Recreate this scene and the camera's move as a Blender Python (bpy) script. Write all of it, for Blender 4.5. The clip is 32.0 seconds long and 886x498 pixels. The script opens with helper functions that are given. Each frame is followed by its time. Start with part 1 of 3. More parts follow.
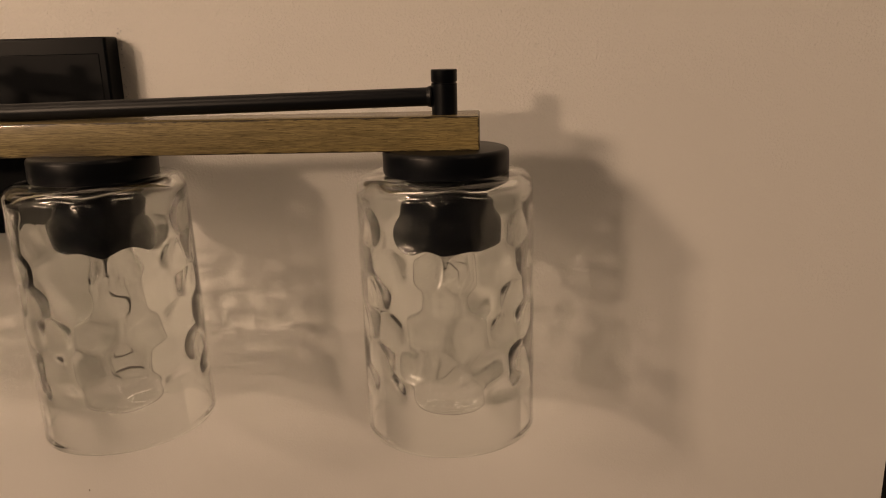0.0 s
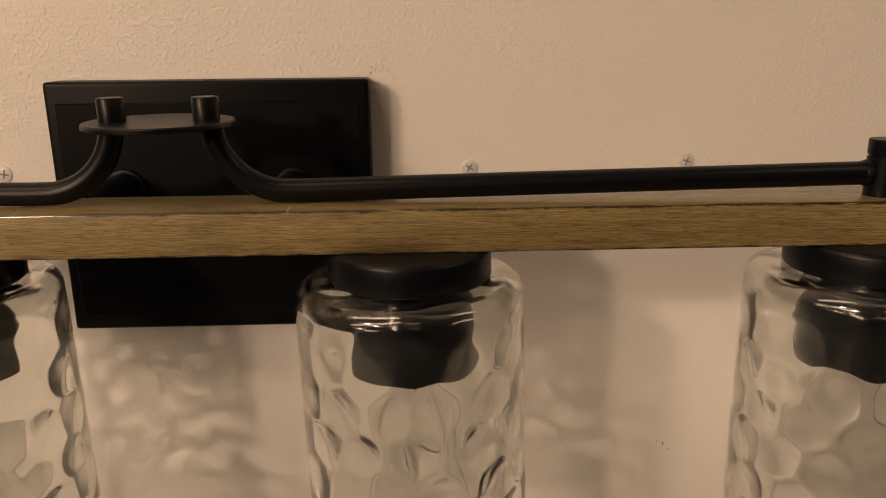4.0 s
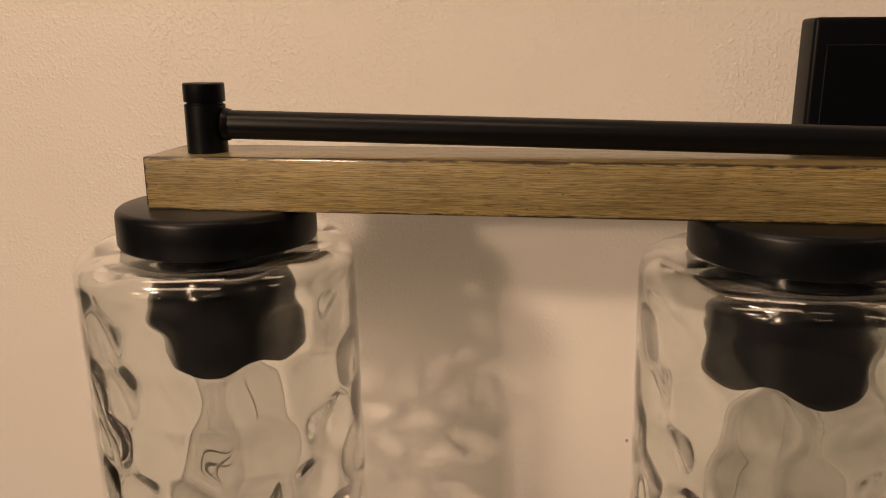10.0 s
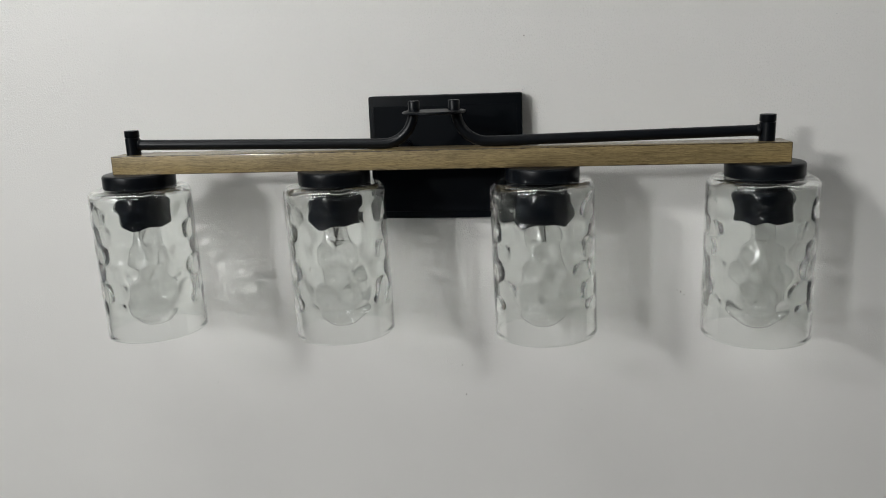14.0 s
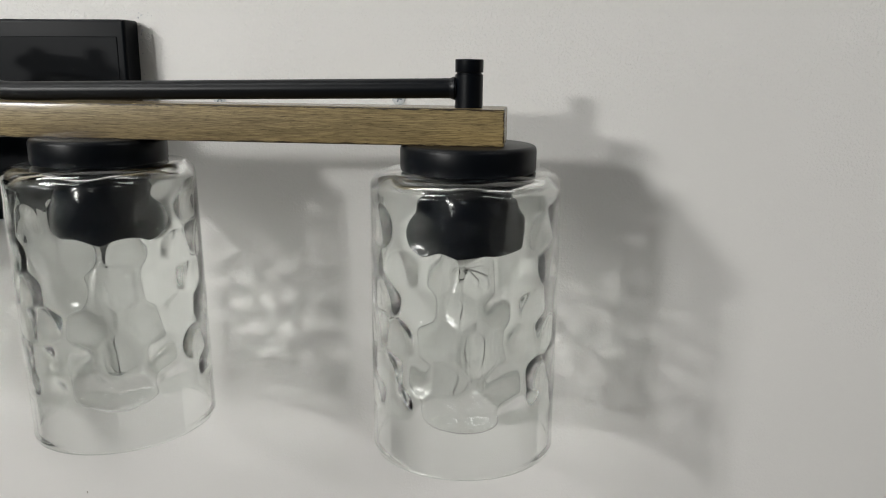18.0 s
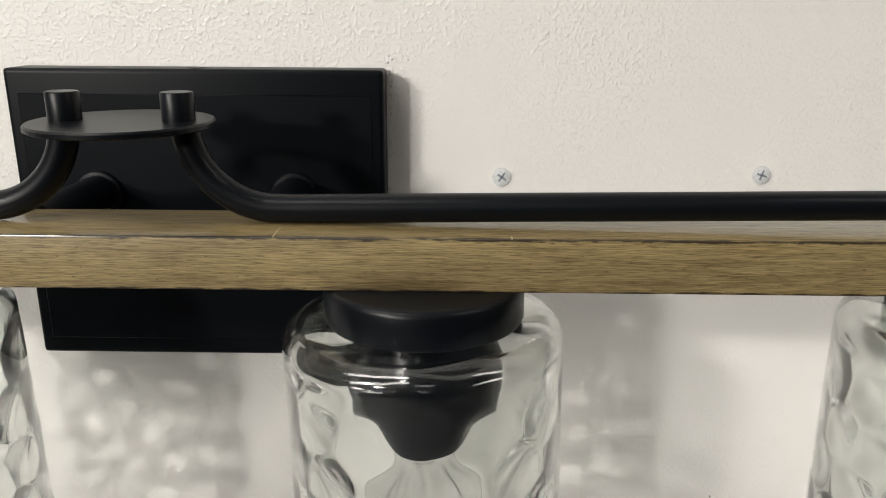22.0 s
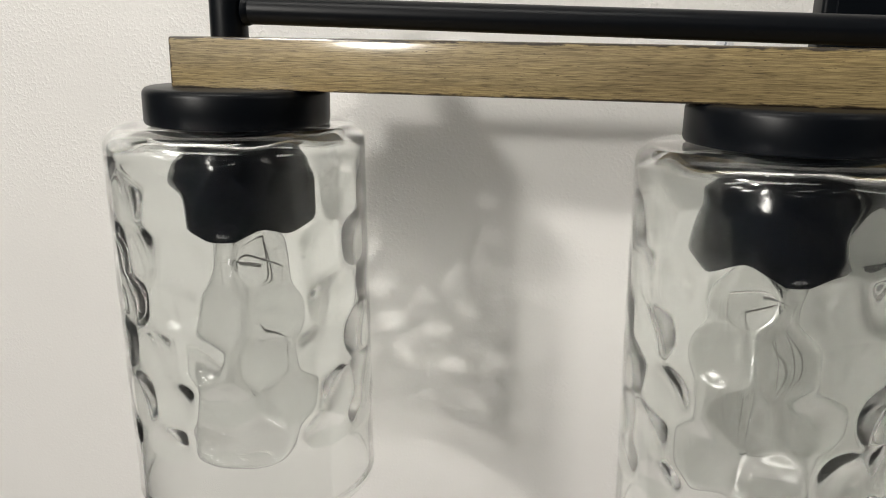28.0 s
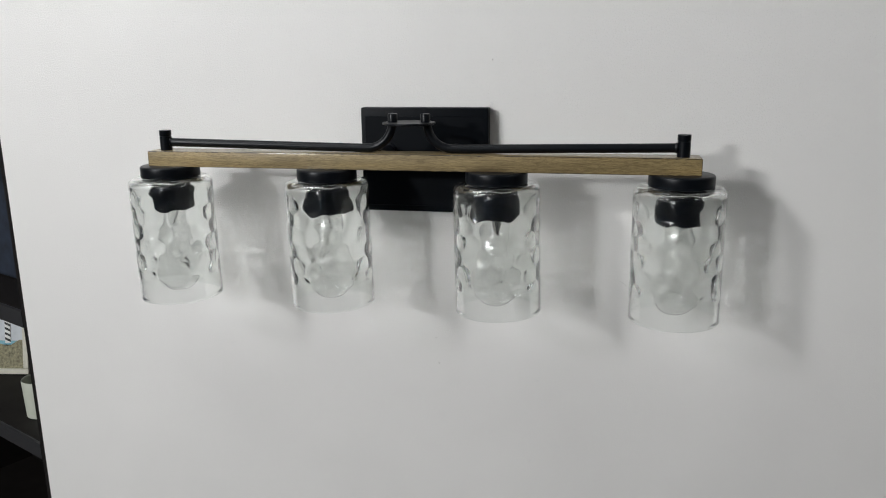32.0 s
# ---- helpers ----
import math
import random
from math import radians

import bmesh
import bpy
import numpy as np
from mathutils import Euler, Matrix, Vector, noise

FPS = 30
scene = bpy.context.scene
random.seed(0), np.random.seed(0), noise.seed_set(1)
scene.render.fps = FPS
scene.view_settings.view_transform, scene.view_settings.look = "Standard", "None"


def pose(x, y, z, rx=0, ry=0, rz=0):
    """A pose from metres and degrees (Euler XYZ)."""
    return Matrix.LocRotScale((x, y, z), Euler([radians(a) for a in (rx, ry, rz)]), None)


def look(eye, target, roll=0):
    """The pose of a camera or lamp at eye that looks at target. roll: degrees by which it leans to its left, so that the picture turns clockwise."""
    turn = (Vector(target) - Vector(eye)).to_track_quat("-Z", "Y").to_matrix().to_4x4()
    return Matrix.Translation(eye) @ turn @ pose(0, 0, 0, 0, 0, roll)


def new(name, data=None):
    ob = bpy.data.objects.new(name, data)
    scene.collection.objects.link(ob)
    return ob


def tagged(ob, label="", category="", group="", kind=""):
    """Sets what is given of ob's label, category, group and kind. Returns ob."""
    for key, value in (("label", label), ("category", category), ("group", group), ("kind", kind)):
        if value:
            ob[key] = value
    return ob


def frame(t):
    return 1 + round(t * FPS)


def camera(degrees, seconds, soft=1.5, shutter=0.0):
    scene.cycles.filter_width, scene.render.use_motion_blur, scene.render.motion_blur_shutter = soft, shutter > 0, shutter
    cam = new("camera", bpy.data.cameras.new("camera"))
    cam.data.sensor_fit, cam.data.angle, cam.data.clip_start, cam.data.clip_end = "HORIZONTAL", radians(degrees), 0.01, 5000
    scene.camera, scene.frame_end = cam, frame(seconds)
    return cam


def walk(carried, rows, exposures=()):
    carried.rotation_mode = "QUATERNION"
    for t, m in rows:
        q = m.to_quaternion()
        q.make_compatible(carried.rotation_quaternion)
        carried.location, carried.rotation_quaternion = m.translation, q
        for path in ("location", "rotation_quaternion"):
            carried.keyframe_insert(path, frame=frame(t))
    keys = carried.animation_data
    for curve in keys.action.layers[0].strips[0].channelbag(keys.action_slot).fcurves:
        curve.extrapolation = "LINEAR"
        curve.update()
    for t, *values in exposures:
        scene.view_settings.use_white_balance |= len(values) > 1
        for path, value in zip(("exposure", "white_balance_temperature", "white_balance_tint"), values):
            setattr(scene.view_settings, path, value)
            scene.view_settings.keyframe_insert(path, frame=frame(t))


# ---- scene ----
cam = camera(59.0, 32.0, soft=1.0)
EXPOSURES = [(0.0, -1.46, 11500, 30), (2.0, -1.27, 11500, 30), (11.0, -1.33, 11500, 30), (12.0, -1.64, 7700, 22), (13.0, -1.42, 6500, 13), (14.5, -0.85, 6000, 8), (17.0, -0.81, 6000, 8), (19.0, -0.57, 6500, 10), (20.0, -0.59, 6520, 10), (22.0, -0.39, 6550, 10), (24.0, -0.44, 6550, 10), (26.0, -0.6, 6550, 10), (29.0, -0.72, 6500, 10), (30.0, -0.71, 6450, 10), (31.0, -0.75, 6150, 10), (32.0, -0.73, 6000, 10)]
PATH = [
    (0, (0.3439, -0.5550, 1.4978), (0.2259, 1.3755, 0.9886), -1.43),
    (0.5, (0.3616, -0.5100, 1.4908), (0.2334, 1.3846, 0.8630), -0.46),
    (1, (0.3427, -0.5159, 1.4716), (0.1842, 1.3892, 0.8839), -0.69),
    (1.5, (0.2993, -0.5025, 1.4861), (0.1645, 1.3817, 0.8291), -1.21),
    (2, (0.2346, -0.5069, 1.4705), (0.2004, 1.4003, 0.8693), -0.81),
    (2.5, (0.2211, -0.4982, 1.4775), (0.1349, 1.3981, 0.8478), -1.15),
    (3, (0.1684, -0.4883, 1.4706), (0.2165, 1.4235, 0.8852), -1.17),
    (3.5, (0.1593, -0.4760, 1.4890), (0.1490, 1.4376, 0.9078), -0.83),
    (4, (0.1112, -0.4395, 1.5307), (0.1692, 1.4869, 0.9965), -0.57),
    (4.5, (0.0815, -0.4038, 1.5525), (0.1071, 1.5167, 0.9949), 0.36),
    (6.5, (-0.0279, -0.4175, 1.5347), (-0.0585, 1.5185, 1.0337), -0.26),
    (7, (-0.0572, -0.4060, 1.5174), (-0.1058, 1.5348, 1.0370), -0.86),
    (7.5, (-0.0898, -0.3853, 1.5050), (-0.1478, 1.5638, 1.0604), -0.98),
    (8, (-0.1084, -0.3713, 1.4960), (-0.2784, 1.5638, 1.0203), -1.34),
    (8.5, (-0.1242, -0.3665, 1.4927), (-0.4097, 1.5522, 1.0055), -1.16),
    (9, (-0.1506, -0.3675, 1.4945), (-0.4335, 1.5561, 1.0258), -0.87),
    (9.5, (-0.1836, -0.3699, 1.4987), (-0.4044, 1.5524, 0.9928), -0.26),
    (10, (-0.1972, -0.3793, 1.4951), (-0.4356, 1.5436, 0.9993), -0.18),
    (10.5, (-0.1980, -0.3941, 1.4766), (-0.4805, 1.5283, 1.0026), -0.52),
    (11, (-0.1750, -0.4497, 1.4932), (-0.4449, 1.4627, 0.9736), -0.76),
    (11.5, (-0.0953, -0.5835, 1.5113), (-0.3837, 1.3242, 0.9842), -1.44),
    (12, (0.0015, -0.6519, 1.5171), (-0.4833, 1.2176, 0.9977), -1.84),
    (12.5, (0.0738, -0.7284, 1.5303), (-0.4309, 1.1409, 1.0291), -2.80),
    (13, (0.1168, -0.7726, 1.5320), (-0.3169, 1.1292, 1.0903), -2.54),
    (13.5, (0.1048, -0.8359, 1.5392), (-0.2046, 1.0846, 1.0745), -2.02),
    (15.5, (0.1063, -0.9139, 1.5329), (-0.0969, 1.0369, 1.1415), -1.97),
    (16, (0.1816, -0.8687, 1.5343), (-0.1714, 1.0621, 1.1505), -1.60),
    (16.5, (0.2710, -0.8318, 1.5405), (-0.1512, 1.0863, 1.1630), -1.62),
    (17, (0.3331, -0.7708, 1.5291), (-0.1072, 1.1399, 1.1346), -1.34),
    (17.5, (0.3432, -0.6656, 1.5127), (0.0689, 1.2667, 1.0760), -0.32),
    (18, (0.3539, -0.5239, 1.4791), (0.1352, 1.4119, 1.0266), 0.58),
    (18.5, (0.3588, -0.4699, 1.4728), (0.1232, 1.4306, 0.8960), 0.04),
    (19, (0.3615, -0.4387, 1.4704), (0.0204, 1.4328, 0.8532), 0.78),
    (20, (0.2578, -0.4339, 1.4574), (0.1188, 1.4745, 0.8753), 0.35),
    (20.5, (0.2262, -0.4281, 1.4492), (0.0793, 1.4846, 0.8832), 0.15),
    (21, (0.1855, -0.4138, 1.4686), (0.1242, 1.4946, 0.8732), -0.71),
    (21.5, (0.1524, -0.3820, 1.4985), (0.1082, 1.5298, 0.9126), 0.39),
    (22, (0.1166, -0.3709, 1.5321), (0.0931, 1.5434, 0.9533), 0.36),
    (22.5, (0.0776, -0.3680, 1.5464), (0.0746, 1.5372, 0.9380), 0.48),
    (23, (0.0527, -0.3695, 1.5500), (0.0473, 1.5314, 0.9284), 0.27),
    (23.5, (0.0182, -0.3762, 1.5511), (0.0127, 1.5230, 0.9243), -0.25),
    (24, (-0.0200, -0.3721, 1.5459), (-0.0735, 1.5308, 0.9328), -0.70),
    (24.5, (-0.0613, -0.3697, 1.5353), (-0.1895, 1.5322, 0.9301), -0.70),
    (25, (-0.1006, -0.3487, 1.5238), (-0.2856, 1.5542, 0.9367), -0.61),
    (26, (-0.1623, -0.3223, 1.5135), (-0.4395, 1.5735, 0.9395), 0.05),
    (26.5, (-0.1990, -0.3207, 1.5108), (-0.4135, 1.5937, 0.9731), 0.78),
    (28.5, (-0.1491, -0.4368, 1.4522), (-0.5992, 1.4388, 0.9234), 0.86),
    (29, (-0.1018, -0.4766, 1.4720), (-0.5994, 1.3746, 0.9019), 0.60),
    (29.5, (0.0234, -0.5467, 1.5031), (-0.5571, 1.2626, 0.8790), 0.24),
    (30, (0.1026, -0.6695, 1.5195), (-0.4640, 1.1579, 0.9366), -1.09),
    (30.5, (0.0928, -0.8321, 1.5423), (-0.3382, 1.0486, 1.0160), -2.14),
    (31, (0.0858, -0.9403, 1.5610), (-0.1784, 0.9801, 1.0685), -1.52),
    (31.5, (0.1579, -1.0012, 1.5635), (-0.1565, 0.9181, 1.0969), -0.51),
    (32, (0.2236, -1.0205, 1.5695), (-0.1548, 0.8854, 1.0957), -0.56),
]
walk(cam, [(t, look(eye, target, roll)) for t, eye, target, roll in PATH], EXPOSURES)

# ---- world and light ----
world = bpy.data.worlds.new("world")
scene.world = world
world.use_nodes = True
world.node_tree.nodes["Background"].inputs[0].default_value = (0.9, 0.95, 1.0, 1)
world.node_tree.nodes["Background"].inputs[1].default_value = 0.05


def area_lamp(x, y, z, w, d, power, target=None, color=(1, 0.965, 0.9)):
    """An area lamp at the ceiling; it looks straight down unless it has a target."""
    data = bpy.data.lights.new("area_lamp", "AREA")
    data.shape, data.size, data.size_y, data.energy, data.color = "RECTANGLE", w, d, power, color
    ob = new("area_lamp", data)
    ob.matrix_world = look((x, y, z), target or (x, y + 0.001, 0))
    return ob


AIM = (0, 0, 1.4)
SPOTS = ((-2.75, -4.70, 0.42, 233), (-1.80, -2.15, 0.28, 103))
for px, py, size, power in SPOTS:
    area_lamp(px, py, 2.66, size, size, power, target=AIM)
# fill lamps added out of view to brighten and even out the wall
FILLS = ((-0.7, -0.62, 1.2, 0.3, 16), (1.5, -0.75, 1.2, 0.3, 10.5), (0.2, -2.5, 0.6, 0.6, 4))
for px, py, width, depth, power in FILLS:
    area_lamp(px, py, 2.66, width, depth, power)


scene.cycles.max_bounces, scene.cycles.glossy_bounces, scene.cycles.transmission_bounces = 32, 24, 32

# ---- materials ----
def material(name):
    m = bpy.data.materials.new(name)
    m.use_nodes = True
    return m, m.node_tree.nodes, m.node_tree.links, m.node_tree.nodes["Principled BSDF"]


def coords(nodes, links, scale=(1, 1, 1), kind="Object"):
    tc, mp = nodes.new("ShaderNodeTexCoord"), nodes.new("ShaderNodeMapping")
    mp.inputs["Scale"].default_value = scale
    links.new(tc.outputs[kind], mp.inputs["Vector"])
    return mp.outputs["Vector"]


def noise_tex(nodes, links, vec, scale, detail=4, rough=0.55):
    n = nodes.new("ShaderNodeTexNoise")
    n.inputs["Scale"].default_value, n.inputs["Detail"].default_value, n.inputs["Roughness"].default_value = scale, detail, rough
    links.new(vec, n.inputs["Vector"])
    return n.outputs["Fac"]


def ramp(nodes, links, fac, stops):
    r = nodes.new("ShaderNodeValToRGB")
    while len(r.color_ramp.elements) < len(stops):
        r.color_ramp.elements.new(0.5)
    for e, (p, c) in zip(r.color_ramp.elements, stops):
        e.position, e.color = p, (*c, 1) if len(c) == 3 else c
    links.new(fac, r.inputs[0])
    return r.outputs[0]


def bump(nodes, links, height, strength, distance, normal=None):
    b = nodes.new("ShaderNodeBump")
    b.inputs["Strength"].default_value, b.inputs["Distance"].default_value = strength, distance
    links.new(height, b.inputs["Height"])
    if normal is not None:
        links.new(normal, b.inputs["Normal"])
    return b.outputs["Normal"]


def wall_paint(name, colour, relief=1.0):
    m, n, l, p = material(name)
    v = coords(n, l)
    p.inputs["Roughness"].default_value = 0.36
    blot = noise_tex(n, l, v, 3.5, 3)
    dark = tuple(c * 0.94 for c in colour)
    l.new(ramp(n, l, blot, [(0.3, dark), (0.7, colour)]), p.inputs["Base Color"])
    broad = noise_tex(n, l, v, 14, 3)
    # the roller left its nap thicker on the upper half of the panel
    sep = n.new("ShaderNodeSeparateXYZ")
    l.new(v, sep.inputs[0])
    upper = math_node(n, l, "ADD", noise_tex(n, l, v, 7, 4, 0.65), math_node(n, l, "MULTIPLY", math_node(n, l, "SUBTRACT", sep.outputs["Z"], 1.45), 0.8))
    patch = ramp(n, l, upper, [(0.38, (0.16, 0.16, 0.16)), (0.62, (1, 1, 1))])
    stipple = ramp(n, l, noise_tex(n, l, v, 520, 3, 0.5), [(0.47, (0, 0, 0)), (0.68, (1, 1, 1))])
    crumbs = ramp(n, l, noise_tex(n, l, v, 150, 2, 0.5), [(0.60, (0, 0, 0)), (0.72, (1, 1, 1))])
    b1 = bump(n, l, broad, 0.12 * relief, 0.008)
    b2 = bump(n, l, multiply(n, l, stipple, patch), 0.42 * relief, 0.0008, b1)
    b3 = bump(n, l, multiply(n, l, crumbs, patch), 0.30 * relief, 0.0009, b2)
    b3 = bump(n, l, noise_tex(n, l, v, 900, 2), 0.10 * relief, 0.0004, b3)
    l.new(b3, p.inputs["Normal"])
    return m


def plain(name, colour, rough=0.5, metallic=0.0, grain=0.08, scale=60, relief=0.0, spec=0.5):
    m, n, l, p = material(name)
    v = coords(n, l)
    f = noise_tex(n, l, v, scale, 4)
    lo, hi = tuple(c * (1 - grain) for c in colour), tuple(min(1, c * (1 + grain)) for c in colour)
    l.new(ramp(n, l, f, [(0.3, lo), (0.7, hi)]), p.inputs["Base Color"])
    p.inputs["Roughness"].default_value, p.inputs["Metallic"].default_value = rough, metallic
    p.inputs["Specular IOR Level"].default_value = spec
    if relief:
        l.new(bump(n, l, noise_tex(n, l, v, scale * 8, 2), relief, 0.0004), p.inputs["Normal"])
    return m


def glass(name, tint, coat, ior=1.46):
    m, n, l, p = material(name)
    p.inputs["Base Color"].default_value = (*tint, 1)
    p.inputs["Roughness"].default_value, p.inputs["IOR"].default_value = 0.0, ior
    p.inputs["Transmission Weight"].default_value = 1.0
    p.inputs["Coat Weight"].default_value, p.inputs["Coat Roughness"].default_value = coat, 0.09
    return m


def math_node(n, l, op, a, b=None):
    m = n.new("ShaderNodeMath")
    m.operation = op
    for k, v in enumerate((a, b)):
        if v is None:
            continue
        if isinstance(v, (int, float)):
            m.inputs[k].default_value = v
        else:
            l.new(v, m.inputs[k])
    return m.outputs[0]


def multiply(n, l, a, b, fac=1.0):
    mix = n.new("ShaderNodeMix")
    mix.data_type, mix.blend_type = "RGBA", "MULTIPLY"
    mix.inputs[0].default_value = fac
    l.new(a, mix.inputs[6]), l.new(b, mix.inputs[7])
    return mix.outputs[2]


def weathered_wood(name, mid, half):
    """Stained wood with its grain along x; its arrises are worn dark. mid, half: the bar's middle and half size in y and z."""
    m, n, l, p = material(name)
    fine = noise_tex(n, l, coords(n, l, (85, 4200, 4200)), 1.0, 3, 0.6)
    streak = noise_tex(n, l, coords(n, l, (24, 800, 800)), 1.0, 3, 0.6)
    tone = noise_tex(n, l, coords(n, l, (9, 60, 60)), 1.0, 4)
    dashes = noise_tex(n, l, coords(n, l, (170, 3300, 3300)), 1.0, 2, 0.5)
    pores = noise_tex(n, l, coords(n, l, (420, 1500, 1500)), 1.0, 1, 0.5)
    base = ramp(n, l, fine, [(0.30, (0.150, 0.109, 0.046)), (0.45, (0.274, 0.205, 0.092)), (0.55, (0.352, 0.268, 0.125)), (0.70, (0.450, 0.350, 0.174))])
    patch = ramp(n, l, tone, [(0.30, (0.66, 0.64, 0.62)), (0.50, (0.88, 0.88, 0.88)), (0.72, (1.12, 1.08, 1.0))])
    dark = ramp(n, l, streak, [(0.36, (0.50, 0.46, 0.40)), (0.50, (1, 1, 1))])
    dash = ramp(n, l, dashes, [(0.30, (0.16, 0.13, 0.09)), (0.40, (0.62, 0.58, 0.50)), (0.46, (1, 1, 1))])
    pore = ramp(n, l, pores, [(0.24, (0.15, 0.12, 0.08)), (0.30, (1, 1, 1))])
    sep = n.new("ShaderNodeSeparateXYZ")
    l.new(coords(n, l), sep.inputs[0])
    a = math_node(n, l, "DIVIDE", math_node(n, l, "ABSOLUTE", math_node(n, l, "SUBTRACT", sep.outputs["Y"], mid[0])), half[0])
    b = math_node(n, l, "DIVIDE", math_node(n, l, "ABSOLUTE", math_node(n, l, "SUBTRACT", sep.outputs["Z"], mid[1])), half[1])
    c = math_node(n, l, "DIVIDE", math_node(n, l, "SUBTRACT", math_node(n, l, "ABSOLUTE", sep.outputs["X"]), 0.3292), 0.0098)
    ab, ac, bc = (math_node(n, l, "MINIMUM", u, v) for u, v in ((a, b), (a, c), (b, c)))
    near = math_node(n, l, "MAXIMUM", ab, math_node(n, l, "MAXIMUM", ac, bc))
    ragged = math_node(n, l, "ADD", near, math_node(n, l, "MULTIPLY", math_node(n, l, "SUBTRACT", noise_tex(n, l, coords(n, l, (120, 700, 700)), 1.0, 5, 0.65), 0.5), 0.42))
    worn = ramp(n, l, ragged, [(0.90, (1, 1, 1)), (0.96, (0.10, 0.08, 0.06))])
    col = multiply(n, l, multiply(n, l, multiply(n, l, multiply(n, l, multiply(n, l, base, patch), dark, 0.5), dash, 0.62), pore, 0.8), worn)
    # a dark stain in the finish above one of the caps
    sx = math_node(n, l, "DIVIDE", math_node(n, l, "SUBTRACT", sep.outputs["X"], 0.098), 0.030)
    sz = math_node(n, l, "DIVIDE", math_node(n, l, "SUBTRACT", sep.outputs["Z"], 1.4375), 0.009)
    spot = math_node(n, l, "ADD", math_node(n, l, "MULTIPLY", sx, sx), math_node(n, l, "MULTIPLY", sz, sz))
    spot = math_node(n, l, "ADD", spot, math_node(n, l, "MULTIPLY", math_node(n, l, "SUBTRACT", streak, 0.5), 0.8))
    col = multiply(n, l, col, ramp(n, l, spot, [(0.05, (0.45, 0.42, 0.38)), (1.0, (1, 1, 1))]))
    l.new(col, p.inputs["Base Color"])
    l.new(ramp(n, l, fine, [(0.3, (0.58, 0.58, 0.58)), (0.7, (0.38, 0.38, 0.38))]), p.inputs["Roughness"])
    l.new(bump(n, l, fine, 0.22, 0.0005), p.inputs["Normal"])
    p.inputs["Coat Weight"].default_value, p.inputs["Coat Roughness"].default_value = 0.6, 0.13
    return m


PAINT = wall_paint("white_wall_paint", (0.80, 0.785, 0.76))
# room colours set dark to cut bounce light and reflections in the glass
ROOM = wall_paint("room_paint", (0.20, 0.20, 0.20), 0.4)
ROOMDARK = wall_paint("dimmed_room_paint", (0.07, 0.07, 0.07), 0.4)
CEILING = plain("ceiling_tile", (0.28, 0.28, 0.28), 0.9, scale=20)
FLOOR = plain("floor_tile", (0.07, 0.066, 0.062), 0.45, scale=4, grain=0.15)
BLACK = plain("black_powder_coat", (0.0018, 0.0028, 0.0044), 0.40, scale=300, relief=0.05, spec=0.12)
SATIN = plain("black_satin_metal", (0.0022, 0.0032, 0.0050), 0.36, scale=200, spec=0.22)
SOCKET = plain("black_socket", (0.0024, 0.0034, 0.0052), 0.13, scale=100, spec=0.6)
WOOD = weathered_wood("weathered_wood", (-0.0948, 1.44825), (0.0192, 0.00975))
SCRATCH = plain("bare_wood", (0.40, 0.33, 0.19), 0.6, scale=400, grain=0.3)
CHIP = plain("grey_chipped_paint", (0.56, 0.56, 0.57), 0.7, scale=500, grain=0.3)
GLASS = glass("clear_shade_glass", (0.974, 0.990, 0.976), 0.7)
BULBGLASS = glass("clear_bulb_glass", (0.996, 0.999, 0.996), 1.0)
WIRE = plain("steel_wire", (0.38, 0.37, 0.35), 0.35, 0.9)
BRASS = plain("screw_base_metal", (0.55, 0.5, 0.42), 0.3, 1.0)
SCREW = plain("painted_screw", (0.60, 0.61, 0.62), 0.35, scale=900, grain=0.15)
SLOT = plain("screw_recess", (0.22, 0.25, 0.29), 0.4)
SPECK = plain("grey_speck", (0.30, 0.27, 0.24), 0.7)
SHELFM = plain("black_brown_laminate", (0.008, 0.0065, 0.006), 0.6, scale=30, grain=0.3, spec=0.25)
SHELFEDGE = plain("dark_grey_edge", (0.022, 0.022, 0.024), 0.5, scale=30)
NAVY = plain("navy_cloth", (0.01, 0.016, 0.03), 0.8, scale=40, grain=0.4)
FRAMEM = plain("cream_frame_paint", (0.62, 0.6, 0.5), 0.45, scale=80)
CUPM = plain("white_ceramic", (0.50, 0.52, 0.44), 0.35, scale=50, grain=0.04)
SKYM = plain("print_sky", (0.6, 0.63, 0.66), 0.5, scale=50)
SEAM = plain("print_sea", (0.2, 0.42, 0.5), 0.5, scale=200, grain=0.2)
DUNE = plain("print_dune_grass", (0.24, 0.22, 0.13), 0.6, scale=160, grain=0.55)
INK = plain("print_black", (0.02, 0.02, 0.022), 0.5)
PAPER = plain("print_white", (0.75, 0.75, 0.72), 0.5)


# ---- mesh helpers ----
def mesh_of(name, bm, mat, smooth=None):
    me = bpy.data.meshes.new(name)
    bm.normal_update()
    bm.to_mesh(me)
    bm.free()
    me.materials.append(mat)
    if smooth is not None:
        me.polygons.foreach_set("use_smooth", [True] * len(me.polygons))
        me.set_sharp_from_angle(angle=radians(smooth))
    return me


def part(name, bm, mat, parent, label="", smooth=40, m=None):
    """One mesh object under a thing or under a part."""
    ob = new(name, bm if isinstance(bm, bpy.types.Mesh) else mesh_of(name, bm, mat, smooth))
    ob.parent = parent
    if m is not None:
        ob.matrix_basis = m
    if label:
        tagged(ob, label)
    return ob


def thing(name, label, category, group="", kind="", at=(0, 0, 0)):
    ob = new(name)
    ob.location = at
    ob.empty_display_size = 0.05
    return tagged(ob, label, category, group, kind)


